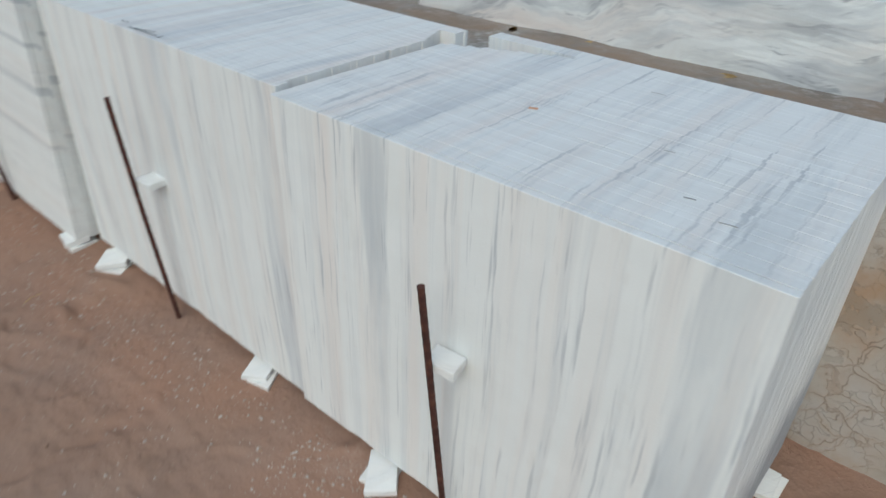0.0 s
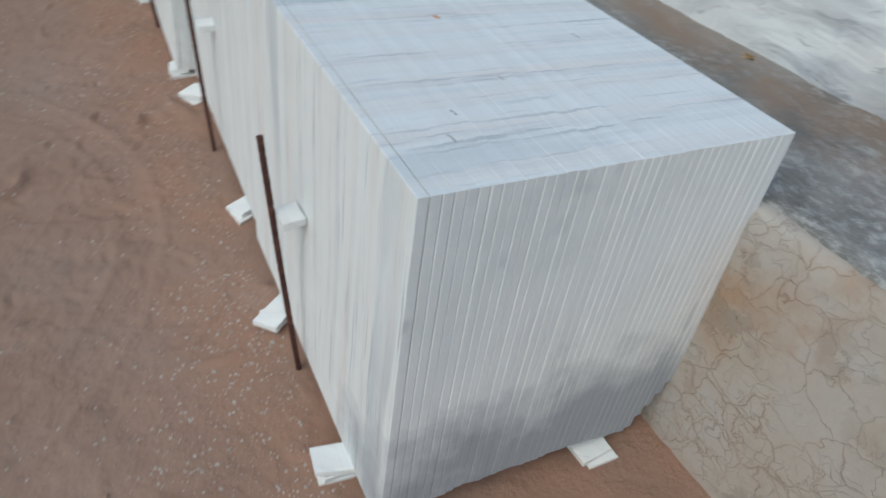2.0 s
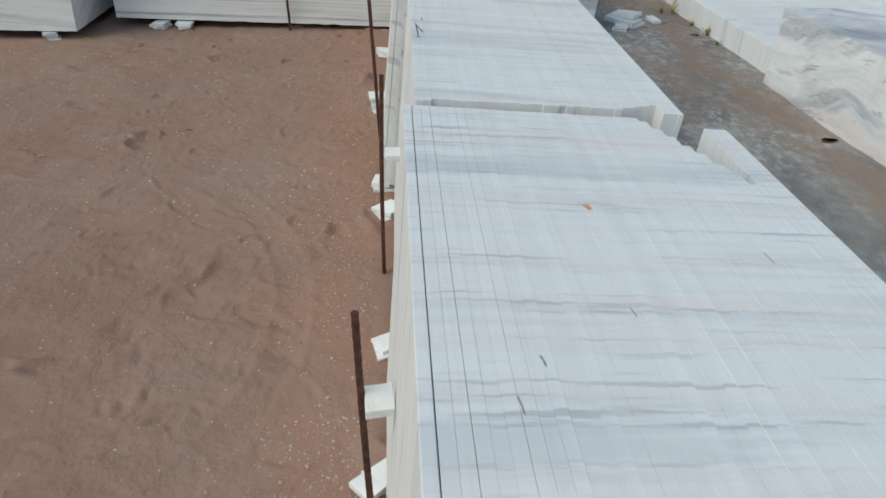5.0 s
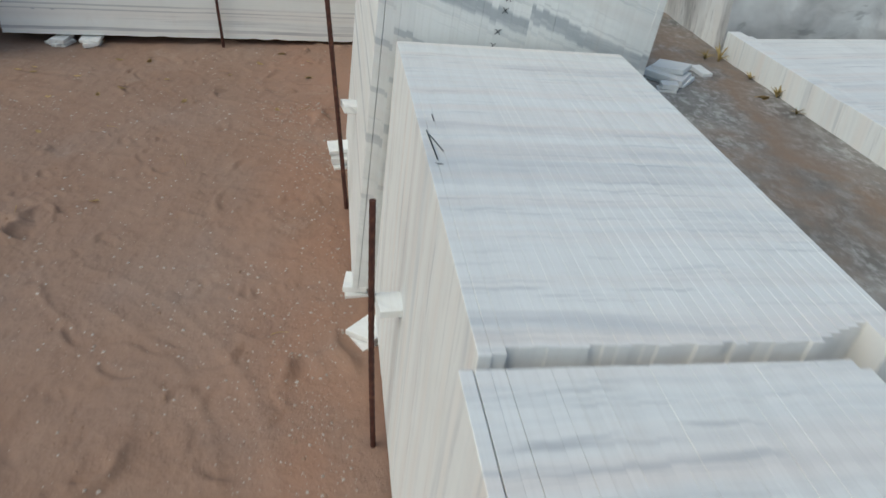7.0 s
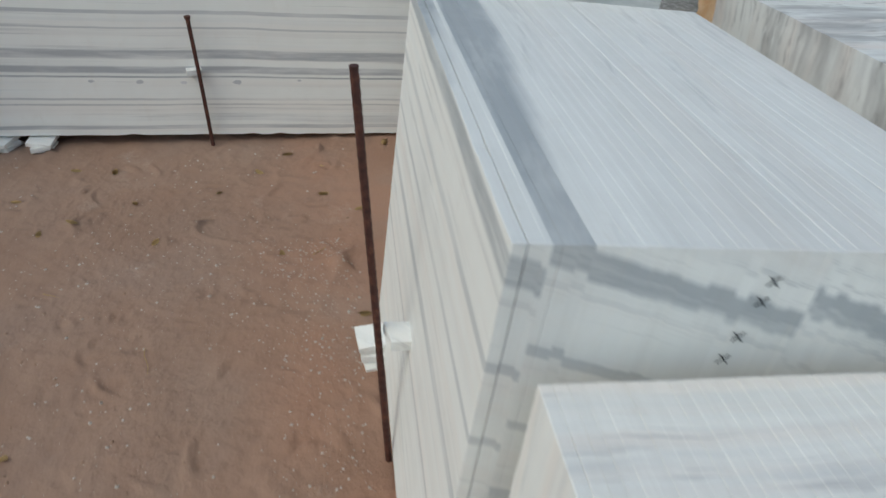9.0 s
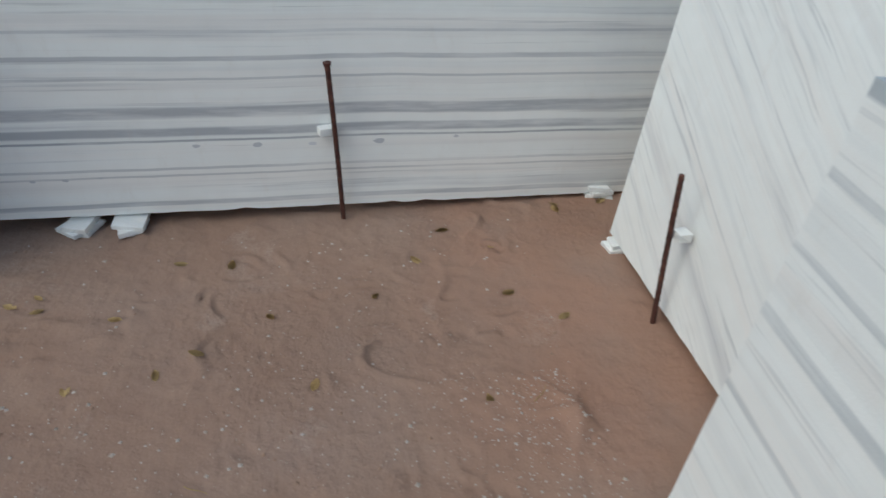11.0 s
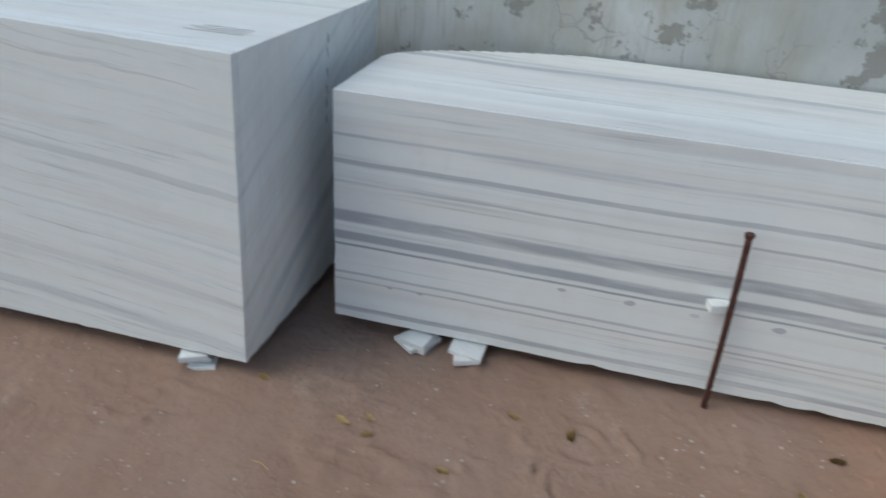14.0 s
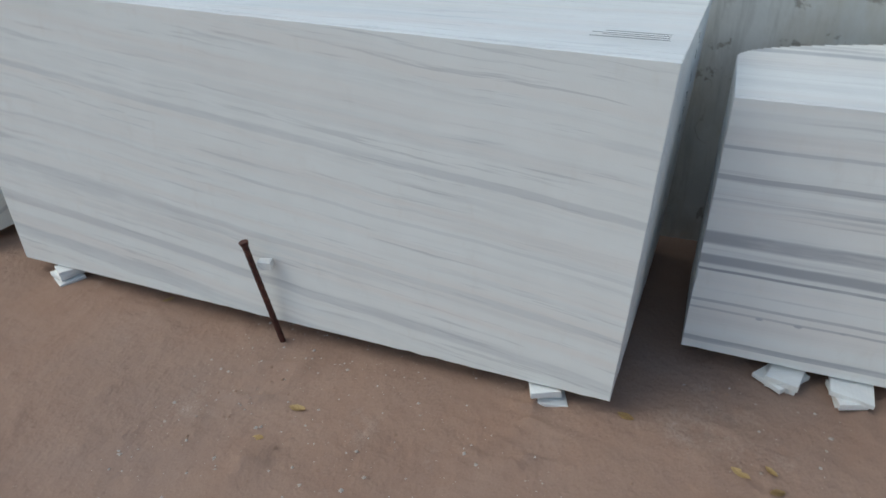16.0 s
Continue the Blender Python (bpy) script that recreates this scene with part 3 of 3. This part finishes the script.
def b_right(y):
    if y < 0.02 or y > 0.61:
        return 0.0
    return 0.014 if y < 0.5 else 0.014 + 0.05 * (y - 0.5) / 0.11


GROUP = "sawn marble blocks in the long row"
PLACE_A = pose(0, 0.762, 0.045, -3.2, 0, -1.2)
PLACE_B = pose(0, 0.765, 0.040, -3.9, 0, -1.9)
PLACE_C = pose(0, 0.677, 0.035, -5.0, 0, -2.2)
PLACE_K = pose(0, 1.125, 0.035, -5.5, 0, 0.0)
block_a = slab_stack("sawn_marble_block", "white marble block sawn into upright slabs, one back corner broken", PLACE_A, -1.185, -0.085, 0.905, 0.785, MARBLE_A, 0.0195, a_left, None, None, a_foot, 0.0, 0.0, GROUP, 11, (0.0016, 0.0003, 0.0009), 0.0006, 0.0002, 0.0017)
block_b = slab_stack("sawn_marble_block", "white marble block of upright slabs with black pen marks", PLACE_B, -2.462, -1.206, 0.915, 0.665, MARBLE_B, 0.0195, None, b_right, lambda y: -0.014 * y / 0.665, None, 0.0, 0.0, GROUP, 12, (), 0.003, 0.0003)
block_c = slab_stack("sawn_marble_block", "tall white marble block of upright slabs with grey veins", PLACE_C, -3.79, -2.52, 1.105, 0.84, MARBLE_C, 0.021, None, None, lambda y: -0.012 * y / 0.84, None, 0.0, 0.0, GROUP, 13)
block_k = slab_stack("sawn_marble_block", "white marble block with sloping grey bands, standing on offcuts", PLACE_K, -4.955, -3.84, 1.24, 0.46, MARBLE_K, 0.022, None, None, None, None, 0.0, 0.0, GROUP, 14)

# ---- the blocks along the yard wall ----
def d_left(y):
    return 0.0 if y < 0.46 else 0.75 * ((y - 0.46) / 0.44) ** 2


GROUP_W = "sawn marble blocks along the yard wall"
block_d = slab_stack("sawn_marble_block", "long white marble block with level grey bands, beside the wall", pose(-5.285, 0, 0.042, 0, 1.4, 90), -1.245, 1.75, 0.858, 0.90, MARBLE_D, 0.02, d_left, None, None, None, 0.0, 0.0, GROUP_W, 15)
block_e = slab_stack("sawn_marble_block", "tall white marble block with slanting grey bands, beside the wall", pose(-4.90, 0, 0.062, 0, 0, 88.4), -3.95, -1.425, 1.035, 1.1, MARBLE_E, 0.03, None, None, None, None, 0.1, 0.065, GROUP_W, 16)
block_s = slab_stack("sawn_marble_block", "white marble block beside a taller one, along the wall", pose(-5.05, 0, 0.06, 0, 0, 90), -6.6, -4.3, 0.95, 1.0, MARBLE_D, 0.05, None, None, None, None, 0.0, 0.0, GROUP_W, 17)

# ---- blocks on the platform ----
def cut_end(co):
    if co.z < 0.18 and co.x > 0.05:
        co.z = max(co.z, min(0.18, (co.x - 0.05) * 0.9))


rough_block("marble_block", "raw pinkish-white marble block with wavy grey veins", pose(-1.06, 2.66, PLAT - 0.004), (1.73, 0.98, 0.275), MARBLE_N, 0.013, 1)
rough_block("marble_block", "raw blue-grey clouded marble block on the platform", pose(0.35, 2.74, PLAT - 0.004), (0.96, 1.05, 0.29), MARBLE_DARK, 0.010, 2)
rough_block("marble_block", "white marble block with a dark stained saw face", pose(-3.75, 2.78, PLAT - 0.004, 0, 0, -2), (1.56, 1.0, 0.25), MARBLE_G, 0.008, 4)
rough_block("marble_block", "white marble block behind the low slabs", pose(-2.3, 4.0, PLAT - 0.004), (2.2, 0.9, 0.3), MARBLE_N, 0.010, 5)
rough_block("marble_block", "small broken ochre-stained stone beside a marble block", pose(-4.75, 2.75, PLAT - 0.004), (0.34, 0.6, 0.25), OCHRE, 0.04, 6)
slab_stack("sawn_marble_block", "low white marble slabs lying on the platform", pose(0, 2.225, PLAT, 0, 0, 0), -2.93, -1.955, 0.105, 1.1, MARBLE_B, 0.055, lambda y: 0.0 if y < 0.06 else 0.03, lambda y: 0.0 if y < 0.06 else 0.02, lambda y: 0.0 if y < 0.05 else 0.018, None, 0.0, 0.0, "blocks on the platform", 21)

# ---- rods ----
rod((-0.634, 0.752, 0), (-0.662, 0.727, 0.742), 0.0075)
rod((-1.845, 0.789, 0), (-1.892, 0.792, 0.779), 0.0075)
rod((-3.125, 0.787, 0), (-3.12, 0.722, 1.145), 0.009)
rod((-4.455, 1.09, 0), (-4.484, 1.075, 0.56), 0.009)
rod((-5.252, 0.092, 0), (-5.225, 0.07, 0.655), 0.0095, True)
rod((-4.945, -2.61, 0), (-4.915, -2.672, 0.405), 0.0105, True)


# ---- wedges between rods and slabs ----
def wedge(x, y, z, sx, sy, sz, turn, seed, tilt=0.0):
    rng = random.Random(seed)
    bm = lift(chip_bm(sx, sy, sz, rng, 4), pose(x, y, z, tilt, 0, turn))
    ob = part("marble_wedge", bm, CHIP)
    return tagged(ob, "small white marble offcut wedged between rod and slab", "marble offcut", "wedges behind the rods")


wedge(-0.64, 0.768, 0.52, 0.085, 0.07, 0.022, 8, 31, -4)
wedge(-1.85, 0.832, 0.495, 0.085, 0.075, 0.022, 5, 32, -4)
wedge(-3.10, 0.812, 0.47, 0.085, 0.075, 0.03, 3, 33, -4)
wedge(-4.462, 1.112, 0.34, 0.05, 0.05, 0.03, 3, 34)
wedge(-5.265, 0.055, 0.375, 0.045, 0.075, 0.03, 15, 35)
wedge(-4.945, -2.625, 0.305, 0.04, 0.05, 0.03, 15, 36)

# ---- offcuts under the blocks ----
shim(-0.86, 0.770, 2, 0.12, 0.17, 25, 41)
shim(-0.285, 0.750, 3, 0.09, 0.16, -5, 42)
shim(-0.10, 1.36, 2, 0.16, 0.13, 10, 43)
shim(-1.405, 0.812, 2, 0.10, 0.16, 30, 44)
shim(-2.30, 0.825, 2, 0.13, 0.20, 35, 45)
shim(-2.56, 0.79, 2, 0.12, 0.14, 0, 46, 0.0, "white marble offcuts laid flat under a block", 4)
shim(-3.55, 0.80, 5, 0.12, 0.16, 0, 47, 0.0, "stack of white marble offcuts beside a block", 4)
shim(-4.90, 1.15, 2, 0.10, 0.14, 10, 48)
shim(-3.95, 1.16, 2, 0.10, 0.14, 0, 49)
shim(-5.30, -0.92, 3, 0.13, 0.16, 60, 50)
shim(-5.28, -0.73, 3, 0.14, 0.14, 4, 51, 0.0, "white marble offcuts laid flat under a block", 4)
shim(-5.30, 1.2, 3, 0.12, 0.14, 4, 52)
shim(-4.98, -1.63, 3, 0.12, 0.13, 30, 53)
shim(-5.02, -3.72, 3, 0.13, 0.13, 60, 54)
shim(-5.06, -4.6, 3, 0.13, 0.13, 60, 55)
shim(-0.9, 1.45, 2, 0.14, 0.14, 0, 56)
shim(-1.5, 1.38, 2, 0.14, 0.14, 0, 57)
shim(-2.3, 1.38, 2, 0.14, 0.14, 0, 58)
shim(-2.70, 1.90, 3, 0.15, 0.12, 40, 59, PLAT + 0.006, "broken marble pieces lying on the platform")
shim(-2.60, 1.85, 2, 0.08, 0.06, 60, 60, PLAT + 0.006, "broken marble pieces lying on the platform")
shim(-2.77, 2.05, 1, 0.11, 0.05, 10, 61, PLAT + 0.006, "broken marble pieces lying on the platform")

# ---- pen marks ----
def cross(parent, x, y, z, s):
    for d in (1, -1):
        part("pen_mark", stroke_bm([(x, y - s, z - s * d), (x, y, z + s * 0.1), (x, y + s, z + s * d)], 0.002, (1, 0, 0)), PEN, parent, "black marker stroke")


for yy, zz in ((0.366, 1.062), (0.362, 1.028), (0.352, 0.966), (0.345, 0.925)):
    cross(block_c, -2.5175, yy, zz, 0.008)

def on_block(block, p):
    return block.matrix_world.inverted() @ Vector(p)


def mark(block, world_pts, lift_by, normal, width=0.003):
    """A pen stroke on a block, its points given by place and then set on the face."""
    pts = [on_block(block, p) for p in world_pts]
    for q in pts:
        for k in range(3):
            if lift_by[k] is not None:
                q[k] = lift_by[k]
    part("pen_mark", stroke_bm(pts, width, normal), PEN, block, "black marker stroke")


for a, b in (((-1.877, 0.902), (-1.744, 0.904)), ((-1.856, 0.905), (-1.78, 0.922)), ((-1.96, 0.927), (-1.925, 0.926)), ((-1.728, 0.896), (-1.726, 0.912))):
    mark(block_b, [(*a, 0.935), (*b, 0.935)], (None, None, 0.9163), (0, 0, 1), 0.0025)
for k in range(4):
    d = 0.022 * k
    mark(block_e, [(-5.10 - d, -1.60 + 0.03 * (k % 2), 1.1), (-5.08 - d, -1.40, 1.1)], (None, None, 1.0525), (0, 0, 1), 0.002)
for z in (0.95, 0.90, 0.83, 0.77, 0.72, 0.66):
    q = on_block(block_e, (-5.55, -1.38, 0))
    x = -1.425 + 0.065 * z / 1.035 + 0.003
    part("pen_mark", stroke_bm([(x, q.y, z), (x, q.y, z + 0.03)], 0.003, (1, 0, 0)), PEN, block_e, "black marker stroke")


def spot_bm(x, y, z, rx, rz, seed):
    rng = random.Random(seed)
    pts = [Vector((x + rx * rng.uniform(0.75, 1.1) * math.cos(k * 0.628), z + rz * rng.uniform(0.75, 1.1) * math.sin(k * 0.628))) for k in range(10)]
    return prism_bm(pts, y - 0.0006, y + 0.002, 0.0002)


SPOT = plain("grey_mineral", (0.55, 0.57, 0.60), (0.66, 0.67, 0.69), 60.0, 0.6)
for k, (y, z, r) in enumerate(((-0.44, 0.290, 0.016), (-0.218, 0.288, 0.022), (-0.012, 0.286, 0.017), (0.244, 0.290, 0.024), (-0.924, 0.165, 0.012), (-1.036, 0.165, 0.012), (-0.80, 0.17, 0.009), (0.55, 0.30, 0.012))):
    part("mineral_spot", spot_bm(y, 0.0, z, r, r * 0.5, 70 + k), SPOT, block_d, "grey mineral spot in the marble")
RUSTY = plain("rust_stain", (0.45, 0.22, 0.12), (0.60, 0.36, 0.22), 60.0, 0.8)
SCAR = plain("saw_scar", (0.28, 0.28, 0.27), (0.45, 0.44, 0.42), 60.0, 0.9)
for x, y, l, turn, m, nm in ((-0.715, 1.159, 0.020, 20, RUSTY, "rust_stain"), (-0.558, 1.436, 0.034, 5, SCAR, "saw_scar"), (-0.404, 1.143, 0.022, 10, SCAR, "saw_scar"), (-0.222, 0.941, 0.028, 8, SCAR, "saw_scar"), (-0.30, 0.985, 0.02, 12, SCAR, "saw_scar")):
    q = on_block(block_a, (x, y, 0.935))
    c, sn = math.cos(radians(turn)) * l / 2, math.sin(radians(turn)) * l / 2
    part(nm, stroke_bm([(q.x - c, q.y - sn, 0.9052), (q.x, q.y + 0.001, 0.9052), (q.x + c, q.y + sn, 0.9052)], 0.0025 if m is SCAR else 0.011, (0, 0, 1)), m, block_a)

# ---- dry leaves ----
def leaf_mesh(seed):
    rng = random.Random(seed)
    bm = bmesh.new()
    rows = []
    for k in range(7):
        u = k / 6
        w = 0.26 * math.sin(math.pi * min(1, u * 0.93 + 0.04)) ** 0.8
        curl = 0.15 * (u - 0.5) ** 2 + 0.02
        rows.append([bm.verts.new((u - 0.5, s * w + rng.uniform(-0.02, 0.02), curl + abs(s) * rng.uniform(0.05, 0.15) * w + d)) for s in (-1, -0.5, 0, 0.5, 1) for d in (0.0,)])
    for a, b in zip(rows, rows[1:]):
        for i in range(4):
            bm.faces.new((a[i], a[i + 1], b[i + 1], b[i]))
    bmesh.ops.solidify(bm, geom=list(bm.faces), thickness=0.02)
    return mesh_of(bm, "leaf", LEAF)


LEAVES = [leaf_mesh(k) for k in range(4)]
rng = random.Random(7)
SPOTS = [(-4.873, -0.962), (-4.803, -0.948), (-4.672, -0.183), (-4.419, -0.761), (-5.104, 0.475), (-5.20, 0.979), (-4.911, 0.345), (-4.726, 0.174), (-4.686, 0.646), (-4.538, 0.804), (-4.516, -0.403), (-4.443, -0.514), (-4.725, -0.686), (-4.975, 0.648), (-5.237, 0.986), (-5.24, 1.20), (-4.648, -2.36), (-4.493, -2.404), (-4.338, -0.042), (-3.277, -0.271), (-5.02, -3.2)]
for x, y in SPOTS + [(rng.uniform(-5.1, -3.0), rng.uniform(-1.6, 0.9)) for k in range(9)]:
    ob = new("dry_leaf", rng.choice(LEAVES))
    s = rng.uniform(0.04, 0.065)
    ob.matrix_world = pose(x, y, ground_height(x, y) + 0.001, rng.uniform(-12, 12), rng.uniform(-12, 12), rng.uniform(0, 360)) @ Matrix.Scale(s, 4)
    tagged(ob, "curled dry brown leaf lying on the sand", "leaf", "dry leaves on the sand")

for x, y in ((-1.42, 2.12), (-1.12, 2.13), (-0.62, 2.12), (-2.52, 2.15)):
    ob = new("dry_leaf", rng.choice(LEAVES))
    ob.matrix_world = pose(x, y, PLAT + 0.006, 4, -6, rng.uniform(0, 360)) @ Matrix.Scale(rng.uniform(0.05, 0.07), 4)
    tagged(ob, "curled dry brown leaf beside a marble block", "leaf", "dry leaves on the platform")


# ---- weeds at the foot of the low slabs ----
def weed(x, y, size, seed):
    rng = random.Random(seed)
    bm = bmesh.new()
    for k in range(11):
        ang, bend, long = rng.uniform(0, 6.28), rng.uniform(0.3, 1.3), size * rng.uniform(0.5, 1.0)
        across = Vector((-math.sin(ang), math.cos(ang), 0))
        prev = None
        for j in range(5):
            u = j / 4
            p = Vector((math.cos(ang) * bend * u * u * long, math.sin(ang) * bend * u * u * long, long * u * (1 - 0.35 * bend * u)))
            w = across * (0.0035 * math.sin(math.pi * (0.15 + 0.8 * u)))
            cur = [bm.verts.new(p + w), bm.verts.new(p + Vector((0, 0, 0.0008))), bm.verts.new(p - w)]
            if prev:
                bm.faces.new((prev[0], prev[1], cur[1], cur[0]))
                bm.faces.new((prev[1], prev[2], cur[2], cur[1]))
            prev = cur
    ob = new("weed", mesh_of(bm, "weed", WEED))
    ob.matrix_world = pose(x, y, PLAT + 0.001)
    return tagged(ob, "dry yellow-green weed growing from the concrete", "weed", "weeds on the platform")


WEED = plain("dry_weed", (0.26, 0.19, 0.07), (0.42, 0.32, 0.13), 30.0, 0.85)
weed(-2.88, 2.19, 0.085, 81)
weed(-2.70, 2.215, 0.04, 82)
weed(-2.53, 2.215, 0.07, 83)
weed(-2.40, 2.205, 0.04, 84)
weed(-2.91, 2.15, 0.05, 85)

# ---- gravel ----
def gravel(name, count, lo, hi, material, label, seed, area):
    rng = random.Random(seed)
    vv, ff = [], []
    while count > 0:
        x, y = area(rng)
        if noise.noise(Vector((x * 1.3, y * 1.3, seed))) + rng.uniform(-0.5, 0.5) < 0.05:
            continue
        count -= 1
        r = lo * (hi / lo) ** (rng.random() ** 2.2)
        z, b = ground_height(x, y), len(vv)
        ang = rng.uniform(0, 6.28)
        for k in range(4):
            q = r * rng.uniform(0.7, 1.2)
            vv.append((x + q * math.cos(ang + k * 1.57), y + q * math.sin(ang + k * 1.57), z + r * rng.uniform(-0.1, 0.25)))
        vv.append((x + r * rng.uniform(-0.3, 0.3), y + r * rng.uniform(-0.3, 0.3), z + r * rng.uniform(0.5, 0.9)))
        vv.append((x, y, z - r * 0.6))
        for k in range(4):
            ff.append((b + k, b + (k + 1) % 4, b + 4))
            ff.append((b + (k + 1) % 4, b + k, b + 5))
    gm = bpy.data.meshes.new(name)
    gm.from_pydata(vv, [], ff)
    gm.materials.append(material)
    return tagged(new(name, gm), label, "gravel", kind="stuff")


def yard(rng):
    return rng.uniform(-5.2, 0.9), rng.uniform(-2.8, 0.78)


GRIT = plain("pale_grit", (0.38, 0.31, 0.25), (0.66, 0.60, 0.54), 30.0, 0.85)
CLOD = plain("sand_clod", (0.30, 0.19, 0.13), (0.42, 0.28, 0.2), 30.0, 0.95)
gravel("gravel", 6500, 0.0018, 0.009, GRIT, "pale marble grit scattered on the sand", 3, yard)
def foot_of_row(rng):
    return rng.uniform(-4.3, 0.3), 0.74 - abs(rng.gauss(0, 0.26))


gravel("marble_grit", 2200, 0.0016, 0.007, GRIT, "white marble crumbs along the foot of the blocks", 8, foot_of_row)
gravel("marble_crumbs", 1500, 0.0014, 0.0075, GRIT, "pale marble crumbs on the sand by the end block", 12, lambda r: (r.uniform(-1.1, 0.35), 0.74 - abs(r.gauss(0, 0.22))))
gravel("clods", 2500, 0.002, 0.010, CLOD, "small brown clods of sand", 5, yard)


# ---- dry twigs on the sand ----
rng = random.Random(19)
for x, y, turn, length in ((-3.62, 0.05, 10, 0.12), (-4.02, -0.35, 60, 0.07), (-2.35, 0.52, 100, 0.06), (-4.2, 0.62, 140, 0.08), (-3.2, -0.55, 20, 0.09), (-4.6, -1.2, 75, 0.06)):
    bm = bmesh.new()
    prev = None
    for k in range(7):
        u = k / 6
        r = 0.0016 * (1.1 - 0.6 * u)
        px, py = (u - 0.5) * length, 0.05 * length * math.sin(u * 5 + turn)
        pz = ground_height(x, y) + 0.004 + 0.002 * math.sin(u * 4)
        cur = [bm.verts.new((px, py + r * math.cos(a), pz + r * math.sin(a))) for a in (0.5, 2.1, 3.7, 5.3)]
        if prev:
            for i in range(4):
                bm.faces.new((prev[i], prev[(i + 1) % 4], cur[(i + 1) % 4], cur[i]))
        else:
            bm.faces.new(cur)
        prev = cur
    bm.faces.new(prev[::-1])
    ob = part("dry_twig", bm, LEAF)
    ob.matrix_world = pose(x, y, 0, 0, 0, turn)
    tagged(ob, "thin dry brown twig lying on the sand", "twig", "twigs on the sand")
